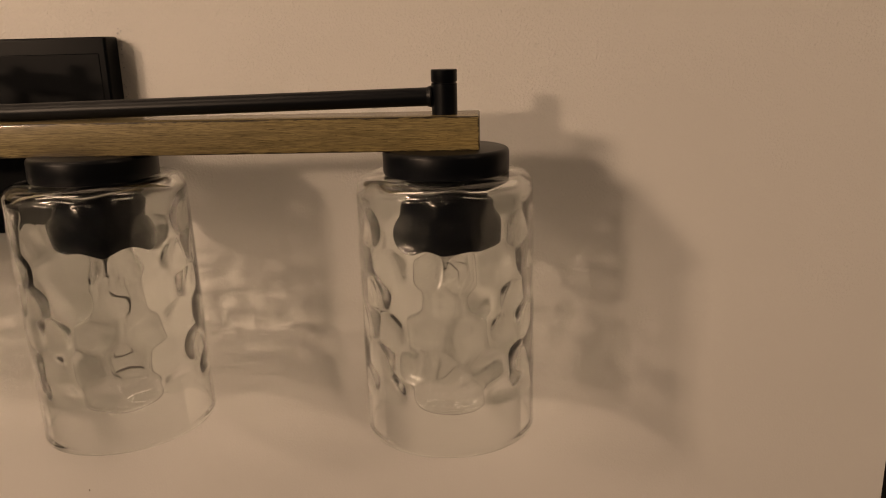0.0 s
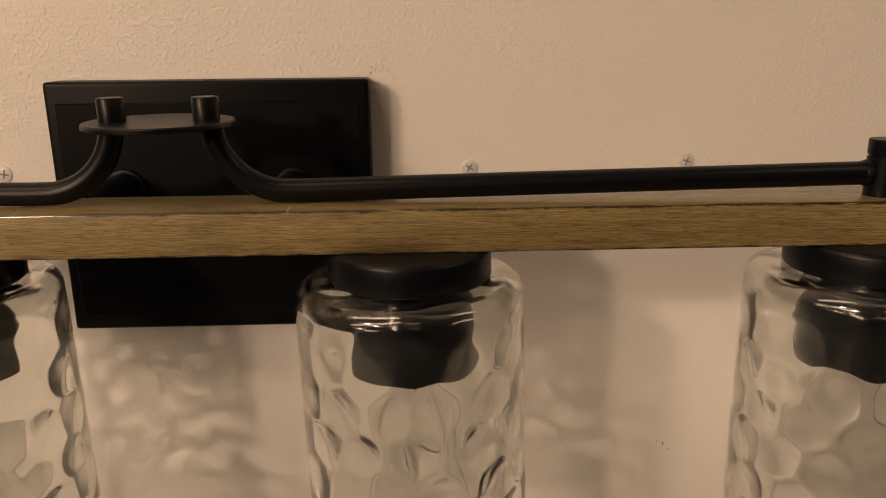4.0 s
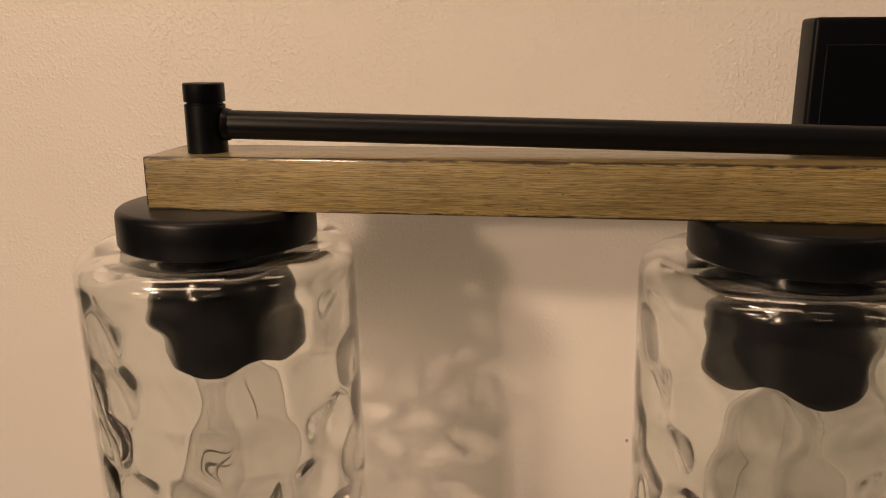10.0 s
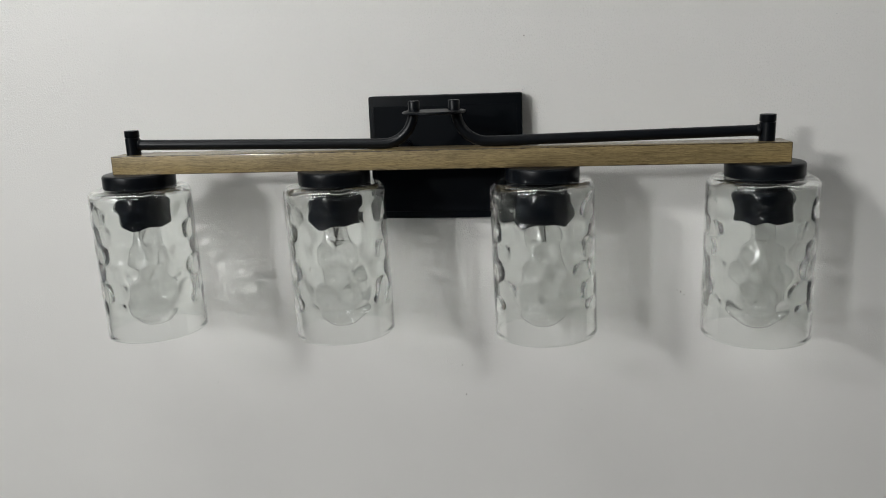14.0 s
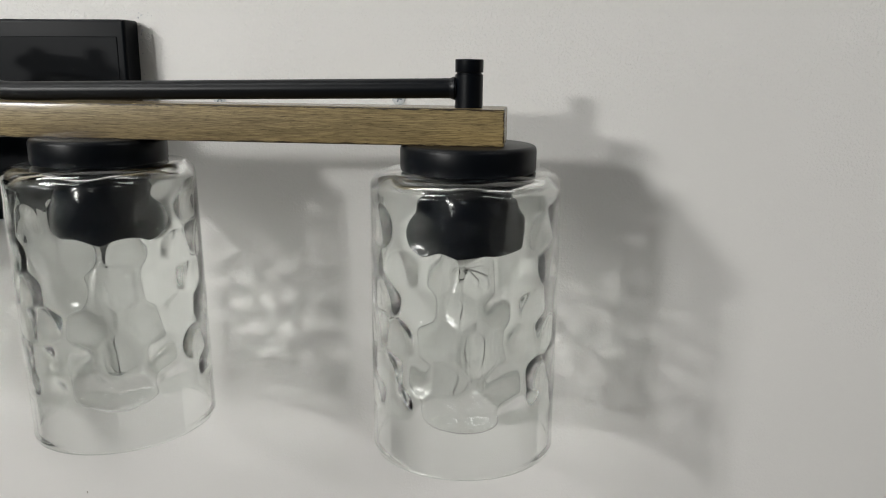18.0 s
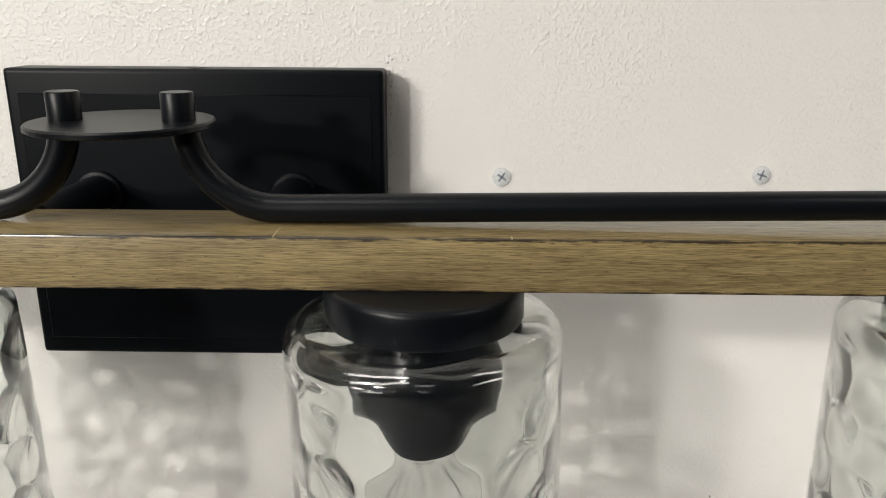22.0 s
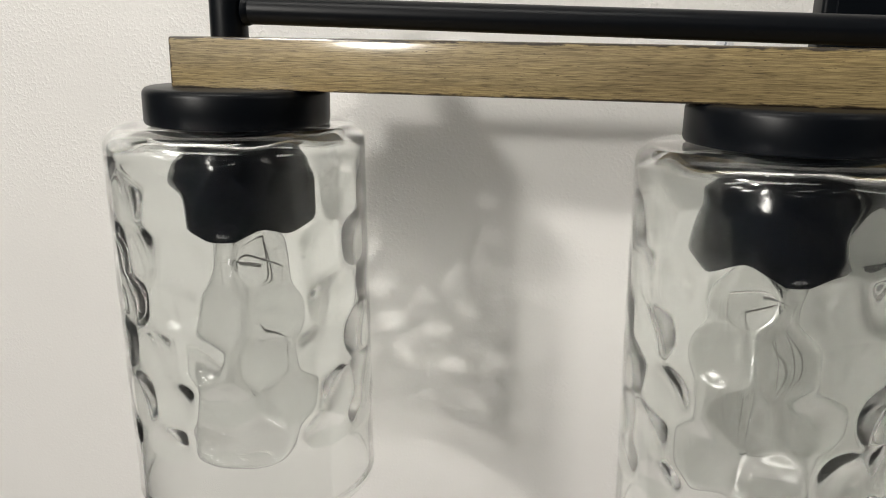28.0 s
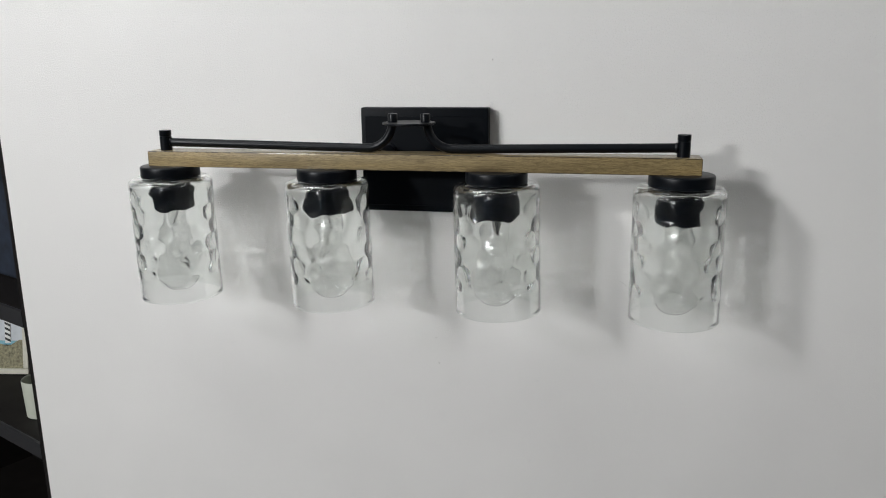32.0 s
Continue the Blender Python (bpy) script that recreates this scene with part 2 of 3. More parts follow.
def box(x0, x1, y0, y1, z0, z1, bevel=0.0, segs=2):
    bm = bmesh.new()
    bmesh.ops.create_cube(bm, size=1)
    bmesh.ops.scale(bm, vec=(x1 - x0, y1 - y0, z1 - z0), verts=bm.verts)
    bmesh.ops.translate(bm, vec=((x0 + x1) / 2, (y0 + y1) / 2, (z0 + z1) / 2), verts=bm.verts)
    if bevel:
        bmesh.ops.bevel(bm, geom=bm.edges[:], offset=bevel, segments=segs, profile=0.6, affect="EDGES")
    return bm


def lathe(profile, segs=48, axis_at=(0, 0, 0), bm=None):
    """A solid of revolution about z from (radius, z) pairs; a radius of 0 closes it."""
    bm = bm or bmesh.new()
    rings = []
    for r, z in profile:
        if r <= 1e-6:
            rings.append([bm.verts.new((axis_at[0], axis_at[1], axis_at[2] + z))])
        else:
            rings.append([bm.verts.new((axis_at[0] + r * math.cos(2 * math.pi * i / segs), axis_at[1] + r * math.sin(2 * math.pi * i / segs), axis_at[2] + z)) for i in range(segs)])
    for a, b in zip(rings, rings[1:]):
        for i in range(segs):
            j = (i + 1) % segs
            if len(a) == 1 and len(b) > 1:
                bm.faces.new((a[0], b[i], b[j]))
            elif len(b) == 1 and len(a) > 1:
                bm.faces.new((a[i], b[0], a[j]))
            elif len(a) > 1:
                bm.faces.new((a[i], b[i], b[j], a[j]))
    bmesh.ops.recalc_face_normals(bm, faces=bm.faces)
    return bm


def tube(points, radius, segs=16, bm=None, caps=True):
    """A round tube along points."""
    bm = bm or bmesh.new()
    pts = [Vector(p) for p in points]
    rings = []
    side = None
    for i, p in enumerate(pts):
        d = (pts[min(i + 1, len(pts) - 1)] - pts[max(i - 1, 0)]).normalized()
        if side is None:
            side = d.orthogonal().normalized()
        side = (side - d * side.dot(d)).normalized()
        up = d.cross(side)
        rings.append([bm.verts.new(p + radius * (math.cos(2 * math.pi * k / segs) * side + math.sin(2 * math.pi * k / segs) * up)) for k in range(segs)])
    for a, b in zip(rings, rings[1:]):
        for k in range(segs):
            bm.faces.new((a[k], a[(k + 1) % segs], b[(k + 1) % segs], b[k]))
    if caps:
        bm.faces.new(rings[0][::-1]), bm.faces.new(rings[-1])
    bmesh.ops.recalc_face_normals(bm, faces=bm.faces)
    return bm


# ---- the setting ----
def structure(name, bm, mat, label, category):
    return tagged(new(name, mesh_of(name, bm, mat)), label, category, kind="structure")


wall = structure("wall_north", box(-0.648, 0.645, 0, 0.045, 0, 2.70), PAINT, "white painted drywall panel with a rough roller texture", "wall")
structure("floor", box(-4.2, 3.6, -7.4, 2.4, -0.1, 0), FLOOR, "unseen speckled floor of the room, darkened to cut bounce", "floor")
structure("ceiling", box(-4.2, 3.6, -7.4, 2.4, 2.70, 2.8), CEILING, "unseen ceiling above the display panel, greyed to dim reflections", "ceiling")
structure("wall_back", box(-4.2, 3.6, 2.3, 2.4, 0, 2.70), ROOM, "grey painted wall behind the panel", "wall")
# added walls out of view; the south one darkest, as the glass mirrors it
structure("wall_south", box(-4.2, 3.6, -7.4, -7.3, 0, 2.70), ROOMDARK, "unseen room wall, darkened to cut bounce and reflections", "wall")
structure("wall_west", box(-4.2, -4.1, -7.3, 2.3, 0, 2.70), ROOM, "unseen room wall, darkened to cut bounce and reflections", "wall")
structure("wall_east", box(3.5, 3.6, -7.3, 2.3, 0, 2.70), ROOM, "unseen room wall, darkened to cut bounce and reflections", "wall")
# housings for the added fill lamps
for x, y, width, depth, power in FILLS:
    lampbox = thing("fill_light", "unseen ceiling fill light, added to brighten the wall", "ceiling light", "ceiling lights", at=(x, y, 2.70))
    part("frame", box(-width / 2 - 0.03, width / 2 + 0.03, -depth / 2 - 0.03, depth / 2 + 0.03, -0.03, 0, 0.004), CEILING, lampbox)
    part("diffuser", box(-width / 2, width / 2, -depth / 2, depth / 2, -0.034, -0.0302), PAPER, lampbox, "white diffuser of the added fill light")

for x, y, size, power in SPOTS:
    spot = thing("spot_light", "small square ceiling spot turned towards the panel, switched on", "ceiling light", "ceiling spots", at=(x, y, 2.70))
    part("ceiling_plate", lathe([(0, 0), (0.06, 0), (0.06, -0.012), (0, -0.012)], 32), CEILING, spot)
    head = part("lamp_head", box(-size / 2 - 0.02, size / 2 + 0.02, -size / 2 - 0.02, size / 2 + 0.02, 0.006, 0.020, 0.003), CEILING, spot)
    head.matrix_basis = Matrix.Translation((-x, -y, -2.70)) @ look((x, y, 2.66), AIM)

# ---- the vanity light ----
ZT, ZB, YB = 1.458, 1.4385, -0.114
AX, RY, PY = -0.0972, -0.0945, -0.0992
PX = {-1: -0.3203, 1: 0.3190}
vanity = thing("vanity_light", "black four-light vanity fixture with wooden bar and clear dimpled shades", "wall light", at=(0, 0, 1.371))
T = Matrix.Translation((0, 0, -1.371))


def vpart(name, bm, mat, label="", parent=None, smooth=40, m=None):
    return part(name, bm, mat, parent or vanity, label, smooth, T @ m if m is not None else T)


plate = vpart("back_plate", box(-0.0835, 0.0855, -0.0195, -0.0005, 1.371, 1.5075, 0.0022, 3), BLACK, "rectangular black metal back plate with a raised panel")
part("raised_panel", box(-0.0780, 0.0800, -0.0201, -0.0190, 1.3790, 1.4965, 0.0005, 1), BLACK, plate)
part("mounting_hole", lathe([(0, 0), (0.0036, 0), (0.0036, 0.0004), (0, 0.0004)], 20, (0.001, -0.0125, 1.5074)), BLACK, plate)

bar_bm = box(-0.339, 0.339, YB, -0.0758, ZB, ZT, 0.0011, 2)
vpart("wooden_bar", bar_bm, WOOD, "weathered brown wooden bar with dark grain and worn edges")

for x, y0, y1 in ((-0.061, -0.1135, -0.104), (-0.0595, -0.1135, -0.109), (0.055, -0.1135, -0.1005), (0.137, -0.1135, -0.1105)):
    vpart("scratch", box(x - 0.0003, x + 0.0003, y0, y1, ZT - 0.0003, ZT + 0.00015), SCRATCH)

for sx in (-1, 1):
    # the arm that carries the bar
    vpart("support_arm", lathe([(0, 0), (0.0086, 0), (0.0086, 0.058), (0, 0.058)], 32), SATIN, m=Matrix.Translation((-0.001 + sx * 0.045, -0.0195, 1.4515)) @ Matrix.Rotation(radians(90), 4, "X"))
    vpart("arm_collar", lathe([(0.0086, 0), (0.0106, 0), (0.0106, 0.0016), (0.0100, 0.0024), (0.0086, 0.0026)], 40), SATIN, m=Matrix.Translation((-0.001 + sx * 0.045, -0.0200, 1.4515)) @ Matrix.Rotation(radians(90), 4, "X"))
    # end post with its cap
    post = vpart("end_post", lathe([(0, ZT - 0.0002), (0.0074, ZT - 0.0002), (0.0074, 1.4755), (0.0066, 1.4758), (0.0066, 1.4765), (0, 1.4765)], 40, (PX[sx], PY, 0)), SATIN, "short round black end post")
    part("post_cap", lathe([(0, 1.4765), (0.0073, 1.4765), (0.0075, 1.4769), (0.0075, 1.4829), (0.0071, 1.4833), (0, 1.4834)], 40, (PX[sx], PY, 0)), SATIN, post)
    # rail: sinks to the bar, then bends up into the disc
    pts = [(sx * 0.3125, PY, 1.4682)]
    zb = 1.4634
    for k in range(1, 13):
        s = k / 12
        pts.append((sx * (0.3125 - s * (0.3125 - 0.060)), PY + s * (RY - PY), 1.4682 + s * (zb - 1.4682)))
    cx, rb = 0.0530, 0.0315
    for k in range(1, 15):
        a = radians(84) * k / 14
        pts.append((sx * (cx - rb * math.sin(a)), RY, zb + rb * (1 - math.cos(a))))
    pts.append((sx * 0.0200 - 0.0005, RY, 1.4948))
    vpart("rail", tube(pts, 0.0053, 24), SATIN, "slim black metal rail bent up to the disc")
    collar = lathe([(0.0054, 0), (0.0061, 0.0006), (0.0058, 0.0020), (0.0053, 0.0030)], 24)
    vpart("weld_collar", collar, SATIN, m=Matrix.Translation((PX[sx] - sx * 0.0070, PY, 1.4682)) @ Matrix.Rotation(radians(-90 * sx), 4, "Y"))
    vpart("disc_knob", lathe([(0, 1.4950), (0.0058, 1.4950), (0.0058, 1.5044), (0.0054, 1.5050), (0, 1.5051)], 32, (-0.0005 + sx * 0.0202, RY, 0)), SATIN, "short black cylindrical knob")
vpart("top_disc", lathe([(0, 1.4924), (0.0310, 1.4924), (0.0320, 1.4929), (0.0320, 1.4943), (0.0314, 1.4950), (0, 1.4950)], 72, (-0.0005, RY, 0)), SATIN, "flat round black metal disc")

# ---- dimpled glass shade ----
LAMPS = (-0.319, -0.1063, 0.1063, 0.319)
R, HGT, THICK = 0.0523, 0.1584, 0.0023


def shade_mesh(lit):
    """The shade and, apart from it, those of its faces picked to cast no shadow. lit: the way to the room's lamps, in
    the shade's own turn.
    """
    n, rows = 216, 132
    th = np.linspace(0, 2 * np.pi, n, endpoint=False)
    rng = np.random.RandomState(5)
    cells = []
    per, step = 14, 0.0196
    for row in range(-1, 10):
        for k in range(per):
            a = 2 * np.pi * (k + 0.5 * (row % 2)) / per + rng.uniform(-0.11, 0.11)
            cells.append((a, -0.006 - step * row + rng.uniform(-0.003, 0.003), rng.uniform(0.80, 1.20)))
    cells = np.array(cells)

    def hollow(z, turn):
        """How far the pillows between the creases swell at a height, 0 to 1, round the shade."""
        d = (th[:, None] + turn - cells[None, :, 0] + np.pi) % (2 * np.pi) - np.pi
        q = ((d * R / 0.0160) ** 2 + ((z - cells[None, :, 1]) / 0.0152) ** 2) / cells[None, :, 2]
        q = -np.log(np.exp(-6.0 * q).sum(axis=1)) / 6.0
        return np.clip((0.64 - q) / 0.64, 0, 1.1)

    def fade(z):
        top = np.clip((-0.006 - z) / 0.012, 0, 1)
        low = np.clip((z + 0.131) / 0.010, 0, 1)
        top, low = top * top * (3 - 2 * top), low * low * (3 - 2 * low)
        deep = np.clip((-0.018 - z) / 0.045, 0, 1)
        return top * low * (0.65 + 0.45 * deep)

    def ring(r, z, depth, turn):
        h = hollow(z, turn) * fade(z)
        rr = r + depth * h + (0.0002 if r > R - 0.001 else -0.0005) * np.clip((-z - HGT + 0.006) / 0.004, 0, 1) ** 2
        return np.stack([rr * np.cos(th), rr * np.sin(th), np.full(n, z)], axis=1)

    rings = []
    f = 0.0075
    # top outside, shoulder, wall down, rim, inner wall up, inner shoulder
    for r in np.linspace(0.024, R - f, 8):
        wob = 0.0007 * np.sin(5 * th) * np.clip((r - 0.034) / 0.008, 0, 1)
        ri = ring(r, 0.0, 0, 0)
        ri[:, 2] += wob
        rings.append(ri)
    for a in np.linspace(0, np.pi / 2, 8)[1:]:
        rings.append(ring(R - f + f * np.sin(a), -f + f * np.cos(a), 0.0003, 0))
    for z in np.linspace(-f, -HGT + 0.0016, rows)[1:]:
        rings.append(ring(R, z, 0.0003, 0.0))
    for a in np.linspace(0, np.pi, 9)[1:]:
        rings.append(ring(R - THICK / 2 + THICK / 2 * np.cos(a), -HGT + 0.0016 - 0.0016 * np.sin(a), 0, 0))
    z_in, g = -0.0036, 0.0062
    for z in np.linspace(-HGT + 0.0016, z_in - g, rows)[1:]:
        rings.append(ring(R - THICK, z, -0.0023, 0.0))
    wave = 0.0004 * np.sin(6 * th + 0.6) + 0.0002 * np.sin(11 * th)
    for a in np.linspace(np.pi / 2, 0, 8)[1:]:
        ri = ring(R - THICK - g + g * np.sin(a), z_in - g + g * np.cos(a), -0.0024, 0)
        ri[:, 2] += wave * np.cos(a)
        rings.append(ri)
    for r in np.linspace(R - THICK - g, 0.024, 6)[1:]:
        ri = ring(r, z_in, 0, 0)
        ri[:, 2] += wave * np.clip((r - 0.024) / 0.012, 0, 1)
        rings.append(ri)
    k = len(rings)
    verts = np.concatenate(rings)
    i, j = np.meshgrid(np.arange(k), np.arange(n), indexing="ij")
    i2, j2 = (i + 1) % k, (j + 1) % n
    faces = np.stack([i * n + j, i2 * n + j, i2 * n + j2, i * n + j2], axis=-1).reshape(-1, 4)
    tri = verts[faces]
    fn = np.cross(tri[:, 2] - tri[:, 0], tri[:, 3] - tri[:, 1])
    mid = tri.mean(axis=1)
    core = np.stack([mid[:, 0], mid[:, 1], np.zeros(len(mid))], axis=1)
    outer = faces[:, 0] // n < k // 3
    if (fn[outer] * core[outer]).sum() < 0:
        faces, fn = faces[:, ::-1], -fn
    vn = np.zeros_like(verts)
    for c in range(4):
        np.add.at(vn, faces[:, c], fn)
    vn /= np.linalg.norm(vn, axis=1, keepdims=True) + 1e-12
    # made-up dapple for gathered light: random far-wall blots and most near faces cast no shadow
    height, around = mid[:, 2], np.arctan2(mid[:, 1], mid[:, 0])
    blots = np.zeros(len(mid))
    for k in range(28):
        way, long = rng.uniform(0, 2 * np.pi), rng.uniform(0.014, 0.024)
        across = np.round(np.cos(way) / long * 2 * np.pi * R) / R
        blots += np.cos(across * R * around + np.sin(way) / long * 2 * np.pi * height + rng.uniform(0, 6.3))
    patterned = (height < -0.011) & (height > -0.131)
    clear = np.where(patterned, blots > np.quantile(blots[patterned], 0.79), rng.rand(len(mid)) < np.where(height <= -0.131, 0.3, 0.2))
    facing = (mid[:, 0] * math.cos(lit) + mid[:, 1] * math.sin(lit)) / R
    outside = np.hypot(mid[:, 0], mid[:, 1]) > R - THICK / 2
    pass_on = np.where(facing > 0.25, rng.rand(len(mid)) < 0.72, np.where(facing > -0.25, rng.rand(len(mid)) < 0.42, clear))
    casts_none = outside | pass_on
    made = []
    for name, pick in (("glass_shade", ~casts_none), ("shadowless_glass", casts_none)):
        used, idx = np.unique(faces[pick], return_inverse=True)
        me = bpy.data.meshes.new(name)
        me.from_pydata(verts[used].tolist(), [], idx.reshape(-1, 4).tolist())
        me.polygons.foreach_set("use_smooth", [True] * len(me.polygons))
        me.normals_split_custom_set_from_vertices(vn[used].tolist())
        me.materials.append(GLASS)
        me.update()
        made.append(me)
    return made


CAP = mesh_of("shade_cap", lathe([(0, 0.0002), (0.0346, 0.0002), (0.0358, -0.0002), (0.0367, -0.0011), (0.0371, -0.0024), (0.0371, -0.0128), (0.0366, -0.0140), (0.0356, -0.0144), (0, -0.0144)], 72), SATIN, 40)
SOCK = mesh_of("lamp_socket", lathe([(0, 0), (0.0228, 0), (0.0236, -0.004), (0.0250, -0.0080), (0.0264, -0.0120), (0.0275, -0.0160), (0.0282, -0.0205), (0.0284, -0.0260), (0.0281, -0.0345), (0.0273, -0.0405), (0.0254, -0.0440), (0.0195, -0.0448), (0.0145, -0.0442), (0.0145, -0.034), (0, -0.034)], 56), SOCKET, 40)
for lx, turn, lean, aside in zip(LAMPS, (0.3, 1.25, 2.3, 3.6), (1.2, 1.3, 1.4, 0.3), (-0.0013, -0.0013, -0.0006, -0.0013)):
    vpart("shade_cap", CAP, SATIN, "round black cap above the glass shade", m=Matrix.Translation((lx, AX, ZB)))
    SHADE, SHADOWLESS = shade_mesh(math.atan2(-0.76, -0.65) - turn)
    shade = vpart("glass_shade", SHADE, GLASS, "clear dimpled glass cylinder shade, open below", m=Matrix.Translation((lx + aside, AX, ZB - 0.0146)) @ Matrix.Rotation(radians(-lean), 4, "Y") @ Matrix.Rotation(turn, 4, "Z"))
    # same glass without a shadow, so the shade's shadow comes out dappled
    casts_none = part("shadowless_glass", SHADOWLESS, GLASS, shade, "faces of the glass shade that cast no shadow, picked to dapple it")
    casts_none.visible_shadow = False
    vpart("lamp_socket", SOCK, SOCKET, "glossy black lamp socket", m=Matrix.Translation((lx, AX, ZB - 0.0144)))

# ---- bulbs ----
def bulb_profile():
    outer = [(0.0125, 0.0), (0.0128, -0.006), (0.0148, -0.016), (0.0180, -0.029), (0.0216, -0.045), (0.0243, -0.062), (0.0250, -0.077), (0.0246, -0.090), (0.0222, -0.1005), (0.0172, -0.1075), (0.0095, -0.1113), (0, -0.1125)]
    return outer


def smooth_profile(pts, n=6):
    out = []
    for i in range(len(pts) - 1):
        p0, p1, p2, p3 = pts[max(i - 1, 0)], pts[i], pts[i + 1], pts[min(i + 2, len(pts) - 1)]
        for k in range(n):
            t = k / n
            out.append(tuple(0.5 * (2 * p1[c] + (p2[c] - p0[c]) * t + (2 * p0[c] - 5 * p1[c] + 4 * p2[c] - p3[c]) * t * t + (3 * p1[c] - p0[c] - 3 * p2[c] + p3[c]) * t ** 3) for c in (0, 1)))
    return out + [pts[-1]]


prof = smooth_profile(bulb_profile())
inner = [(max(r - 0.0007, 0), z + (0.0007 if z < -0.09 else 0)) for r, z in prof[::-1]]
inner[0] = (0, inner[0][1])
BULB = mesh_of("glass_envelope", lathe(inner + prof, 48), BULBGLASS, 60)
STEM = mesh_of("glass_stem", lathe(smooth_profile([(0.0088, 0.004), (0.0080, -0.004), (0.0045, -0.012), (0.0022, -0.018), (0.0030, -0.0195), (0.0016, -0.022), (0.0014, -0.030), (0.0014, -0.078), (0.0024, -0.0815), (0.0018, -0.0835), (0, -0.084)], 4), 20), BULBGLASS, 60)
BASE = mesh_of("screw_base", lathe([(0, 0.024), (0.006, 0.024), (0.0115, 0.021), (0.0128, 0.018), (0.0120, 0.0155), (0.0128, 0.013), (0.0120, 0.0105), (0.0128, 0.008), (0.0125, 0.0), (0, 0.0)], 32), BRASS, 40)


def filament_mesh():
    bm, n, pts = bmesh.new(), 6, []
    for k in range(n + 1):
        a0, a1 = 2 * math.pi * k / (n + 1.0), 2 * math.pi * (k + 0.5) / (n + 1.0)
        pts.append(Vector((0.0112 * math.cos(a0), 0.0112 * math.sin(a0), -0.0185)))
        if k < n:
            pts.append(Vector((0.0122 * math.cos(a1), 0.0122 * math.sin(a1), -0.0835)))
    fine = []
    for p, q in zip(pts, pts[1:]):
        fine += [p + (q - p) * s - Vector((p.x, p.y, 0)) * 0.12 * math.sin(math.pi * s) for s in (0, 0.25, 0.5, 0.75)]
    tube(fine + [pts[-1]], 0.00008, 4, bm)
    return mesh_of("filament", bm, WIRE, 60)


def wire_mesh(name, pts, radius):
    return mesh_of(name, tube(pts, radius, 6), WIRE, 60)


FILAMENT = filament_mesh()
TOPWIRE = wire_mesh("support_wire", [(0.001, 0, -0.0195), (0.006, 0.0006, -0.0180), (0.0113, 0, -0.0187)], 0.00014)
LOWWIRE = wire_mesh("support_wire", [(0.001, 0, -0.0815), (0.006, -0.0006, -0.0810), (0.0123, 0, -0.0837)], 0.00014)
LEAD = wire_mesh("lead_wire", [(0.0042, 0, 0.002), (0.0032, 0, -0.012), (0.0016, 0.001, -0.019), (0.0070, 0.004, -0.0200)], 0.0002)
BZ = ZB - 0.0144 - 0.0405
for lx, turn in zip(LAMPS, (0.2, 1.9, 0.9, 2.6)):
    bulb = thing("light_bulb", "clear glass filament bulb, switched off, in a black socket", "light bulb", "bulbs of the vanity light", at=(lx, AX, BZ))
    bulb.rotation_euler = (0, 0, turn)
    env = part("glass_envelope", BULB, BULBGLASS, bulb)
    env.visible_shadow = False
    part("screw_base", BASE, BRASS, bulb)
    stem = part("glass_stem", STEM, BULBGLASS, bulb)
    for k in range(6):
        part("support_wire", TOPWIRE, WIRE, stem, m=Matrix.Rotation(2 * math.pi * k / 7, 4, "Z"))
    for k in range(6):
        part("support_wire", LOWWIRE, WIRE, stem, m=Matrix.Rotation(2 * math.pi * (k + 0.5) / 7, 4, "Z"))
    for a in (0, math.pi):
        part("lead_wire", LEAD, WIRE, stem, m=Matrix.Rotation(a, 4, "Z"))
    part("filament", FILAMENT, WIRE, bulb, "thin unlit hairpin filament")

# ---- screws and specks of the wall ----
for sx, sz, ra in ((-0.244, 1.4540, 0.4), (-0.1195, 1.4565, 0.15), (0.140, 1.4565, 0.6), (0.264, 1.4585, 0.3)):
    sc = thing("wall_screw", "small cross-head screw painted over, set in the white wall", "screw", "screws in the wall", at=(sx, 0, sz))
    sc.rotation_euler = (radians(90), ra, 0)
    bm = lathe([(0, 0.0009), (0.0037, 0.0009), (0.0044, 0.0006), (0.0047, -0.0008), (0, -0.0008)], 28)
    part("screw_head", bm, SCREW, sc)
    bm = bmesh.new()
    rng = random.Random(int(sx * 1000))
    ringv = [bm.verts.new(((0.0056 + 0.0012 * rng.random()) * math.cos(a), (0.0056 + 0.0012 * rng.random()) * math.sin(a), 0.00005)) for a in [2 * math.pi * k / 20 for k in range(20)]]
    top = bm.verts.new((0, 0, 0.0005))
    for k in range(20):
        bm.faces.new((ringv[k], ringv[(k + 1) % 20], top))
    part("paint_smear", bm, PAINT, sc, smooth=80)
    slot = bmesh.new()
    for ang in (0, 90):
        b = box(-0.0025, 0.0025, -0.00045, 0.00045, 0.0006, 0.00105)
        bmesh.ops.rotate(b, verts=b.verts, cent=(0, 0, 0), matrix=Matrix.Rotation(radians(ang), 3, "Z"))
        tmp = bpy.data.meshes.new("tmp")
        b.to_mesh(tmp)
        slot.from_mesh(tmp)
        b.free()
        bpy.data.meshes.remove(tmp)
    part("cross_slot", slot, SLOT, sc, "dark cross-shaped recess")

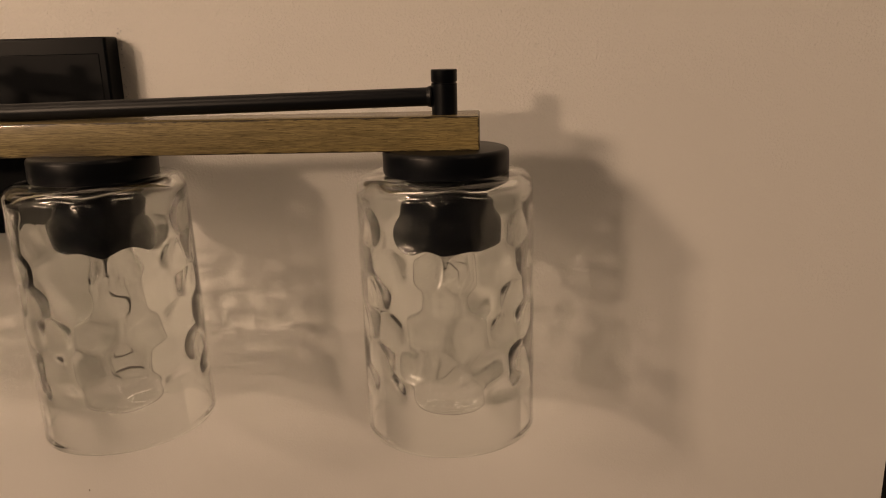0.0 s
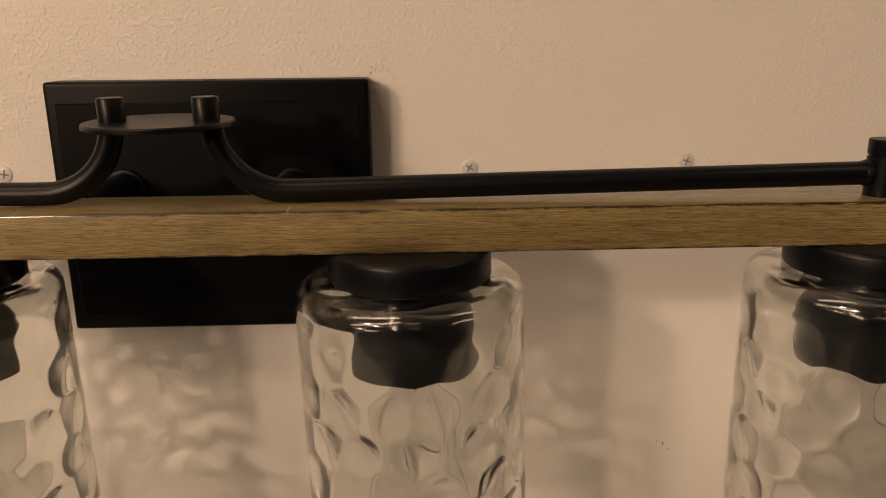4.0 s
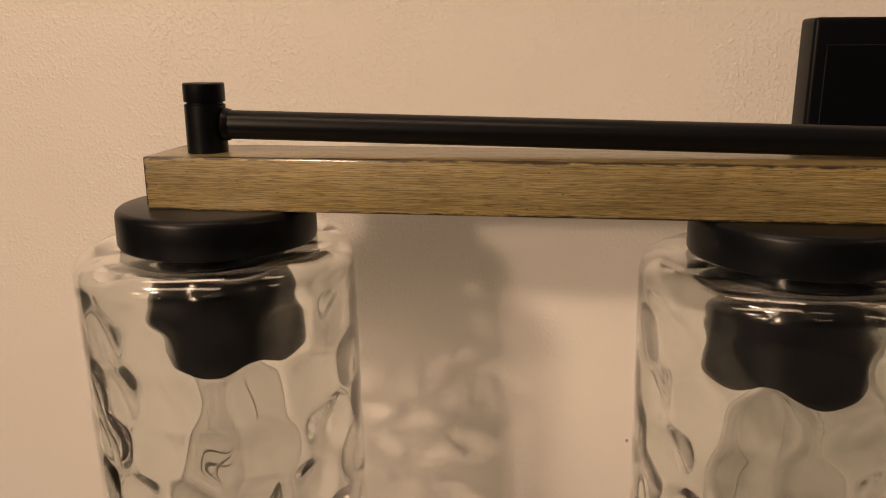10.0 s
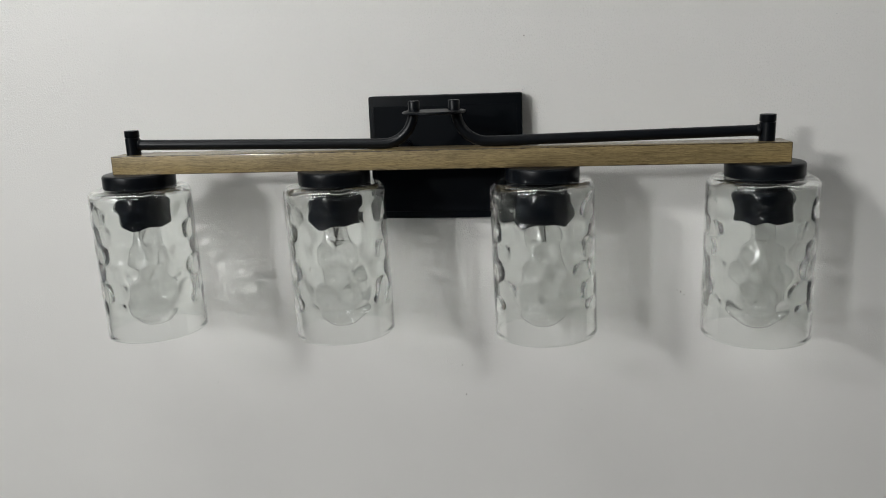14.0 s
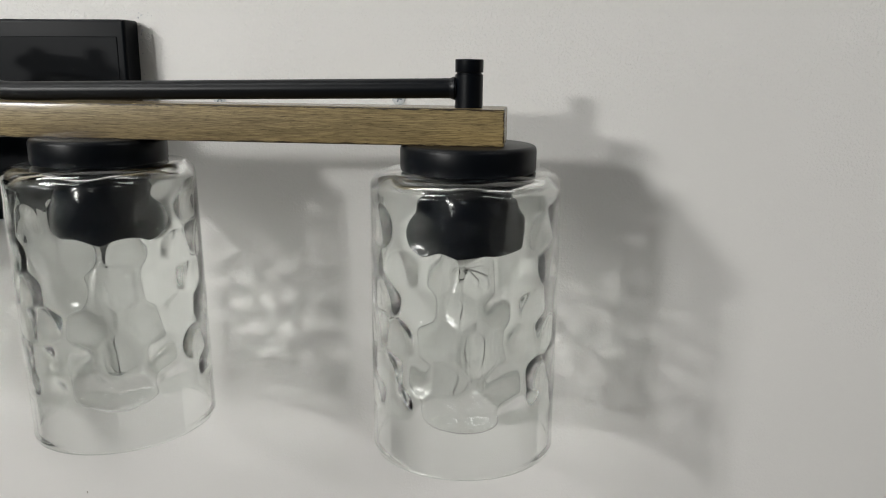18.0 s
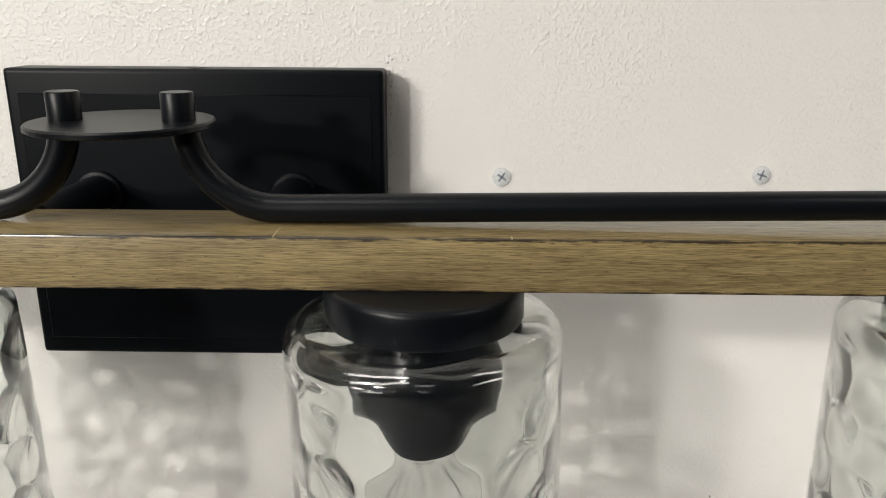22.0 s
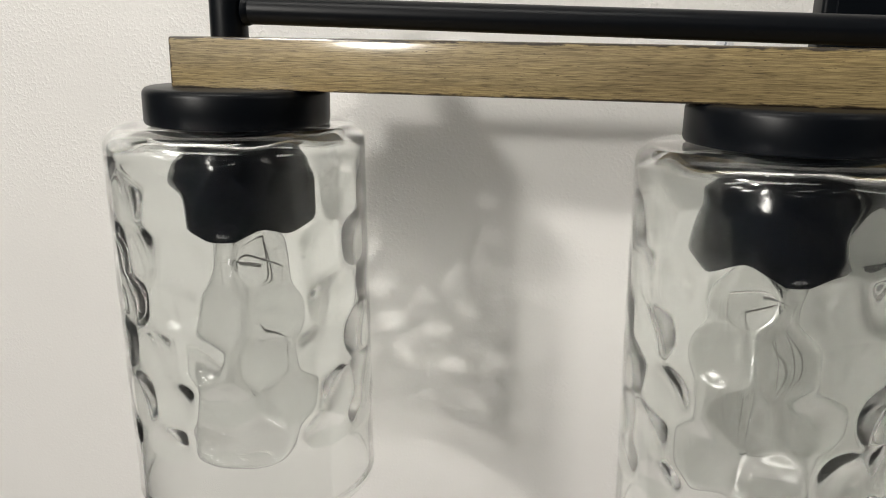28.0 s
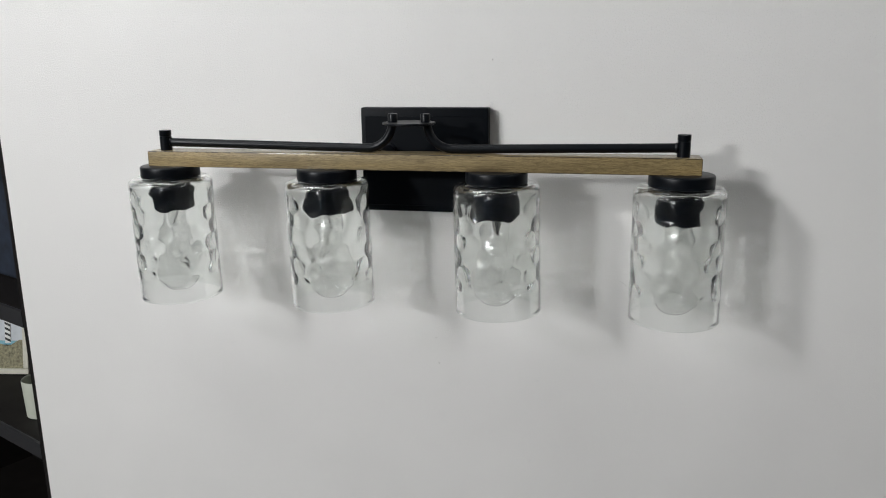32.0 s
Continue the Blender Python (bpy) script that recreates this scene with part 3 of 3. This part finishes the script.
for px, pz, s in ((0.262, 1.279, 1.2), (0.266, 1.275, 0.8), (0.258, 1.281, 0.7), (0.088, 1.567, 0.9), (0.014, 1.149, 1.1), (0.010, 1.187, 0.9), (0.144, 1.009, 1.0), (0.152, 1.132, 0.8), (-0.148, 1.297, 1.2), (-0.145, 1.289, 0.8), (-0.30, 1.16, 0.7)):
    bm = bmesh.new()
    rng = random.Random(int(px * 5000 + pz * 900))
    pts = [bm.verts.new((px + 0.0009 * s * (0.5 + rng.random()) * math.cos(a) * 0.7, -0.00025, pz + 0.0009 * s * (0.5 + rng.random()) * math.sin(a))) for a in [2 * math.pi * k / 9 for k in range(9)]]
    mid = bm.verts.new((px, -0.0006, pz))
    for k in range(9):
        bm.faces.new((pts[k], mid, pts[(k + 1) % 9]))
    bmesh.ops.recalc_face_normals(bm, faces=bm.faces)
    part("speck", bm, SPECK, wall)

rng = random.Random(12)
for k in range(34):
    if k < 16:
        cx, cz = 0.0862 + rng.random() * 0.0025, 1.448 + rng.random() * 0.058
    elif k < 24:
        cx, cz = 0.084 + rng.random() * 0.012, 1.509 + rng.random() * 0.006
    else:
        cx, cz = rng.uniform(-0.6, 0.6), rng.choice((rng.uniform(1.48, 1.66), rng.uniform(0.95, 1.27)))
    s = rng.uniform(0.25, 0.75) if k < 24 else rng.uniform(0.25, 0.55)
    bm = bmesh.new()
    pts = [bm.verts.new((cx + 0.0010 * s * (0.4 + rng.random()) * math.cos(a), -0.0002, cz + 0.0010 * s * (0.4 + rng.random()) * math.sin(a))) for a in [2 * math.pi * q / 8 for q in range(8)]]
    mid = bm.verts.new((cx, -0.0007, cz))
    for q in range(8):
        bm.faces.new((pts[q], mid, pts[(q + 1) % 8]))
    bmesh.ops.recalc_face_normals(bm, faces=bm.faces)
    part("paint_chip", bm, CHIP, wall)

# ---- dark shelf beside the panel ----
S0 = Matrix.Translation((-0.955, 0.215, 0)) @ Matrix.Rotation(radians(-25), 4, "Z")
shelf = thing("shelf_unit", "black-brown open shelf unit standing behind the white panel", "shelf")
shelf.matrix_basis = S0
for z0, z1 in ((0.0, 0.03), (0.43, 0.46), (0.86, 0.89), (1.115, 1.145), (1.50, 1.53), (1.9, 1.93)):
    b = part("shelf_board", box(-0.60, 0.22, 0.002, 0.34, z0, z1, 0.001, 1), SHELFM, shelf)
    part("front_edge", box(-0.60, 0.22, -0.004, 0.002, z0, z1), SHELFEDGE, b)
part("back_panel", box(-0.60, 0.22, 0.342, 0.355, 0, 1.93), SHELFM, shelf)
part("side_panel", box(-0.62, -0.602, -0.004, 0.355, 0, 1.93), SHELFM, shelf)
part("side_panel", box(0.222, 0.24, -0.004, 0.355, 0, 1.93), SHELFM, shelf)

pic = thing("framed_picture", "cream-framed print of a striped lighthouse leaning on a dark shelf", "picture")
pic.matrix_basis = Matrix.Translation((-1.052, 0.40, 0.8912)) @ Matrix.Rotation(radians(8), 4, "Z") @ Matrix.Rotation(radians(-10), 4, "X")
PW, PH, FW = 0.048, 0.150, 0.013
for x0, x1, z0, z1 in ((-PW, PW, 0, FW), (-PW, PW, PH - FW, PH), (-PW, -PW + FW, FW, PH - FW), (PW - FW, PW, FW, PH - FW)):
    part("frame_rail", box(x0, x1, -0.006, 0.008, z0, z1, 0.0015, 1), FRAMEM, pic)
part("print_sky", box(-PW + FW, PW - FW, 0, 0.002, 0.075, PH - FW), SKYM, pic)
part("print_sea", box(-PW + FW, PW - FW, -0.0004, 0.002, 0.066, 0.0748), SEAM, pic)
bm = bmesh.new()
lo, hi = [], []
for k in range(25):
    s = k / 24
    x = -PW + FW + s * 2 * (PW - FW)
    lo.append(bm.verts.new((x, -0.0008, FW)))
    hi.append(bm.verts.new((x, -0.0008, 0.066 + 0.018 * max(0, s - 0.45) + 0.003 * math.sin(9 * s))))
for k in range(24):
    bm.faces.new((lo[k], lo[k + 1], hi[k + 1], hi[k]))
part("print_dune", bm, DUNE, pic)
tower = part("lighthouse", box(-0.0065, 0.0065, -0.0012, 0.001, 0.070, 0.128), PAPER, pic)
for k in range(5):
    z = 0.072 + 0.0115 * k
    bm = bmesh.new()
    quad = [bm.verts.new(v) for v in ((-0.0065, -0.0015, z + 0.006), (0.0065, -0.0015, z), (0.0065, -0.0015, z + 0.0055), (-0.0065, -0.0015, z + 0.0115))]
    bm.faces.new(quad)
    part("stripe", bm, INK, tower)

cup = thing("cup", "plain off-white ceramic cup on a dark shelf", "cup")
cup.matrix_basis = Matrix.Translation((-0.838, 0.235, 0.8905))
part("cup_body", lathe([(0, 0.0), (0.028, 0.0), (0.0300, 0.002), (0.0325, 0.075), (0.0320, 0.0765), (0.0303, 0.075), (0.0282, 0.006), (0, 0.005)], 40), CUPM, cup)

cloth = thing("dark_box", "dark navy fabric storage box on the shelf", "storage box")
cloth.matrix_basis = S0 @ Matrix.Translation((-0.05, 0.19, 1.1455))
part("box_body", box(-0.16, 0.16, -0.10, 0.10, 0, 0.20, 0.012, 3), NAVY, cloth)
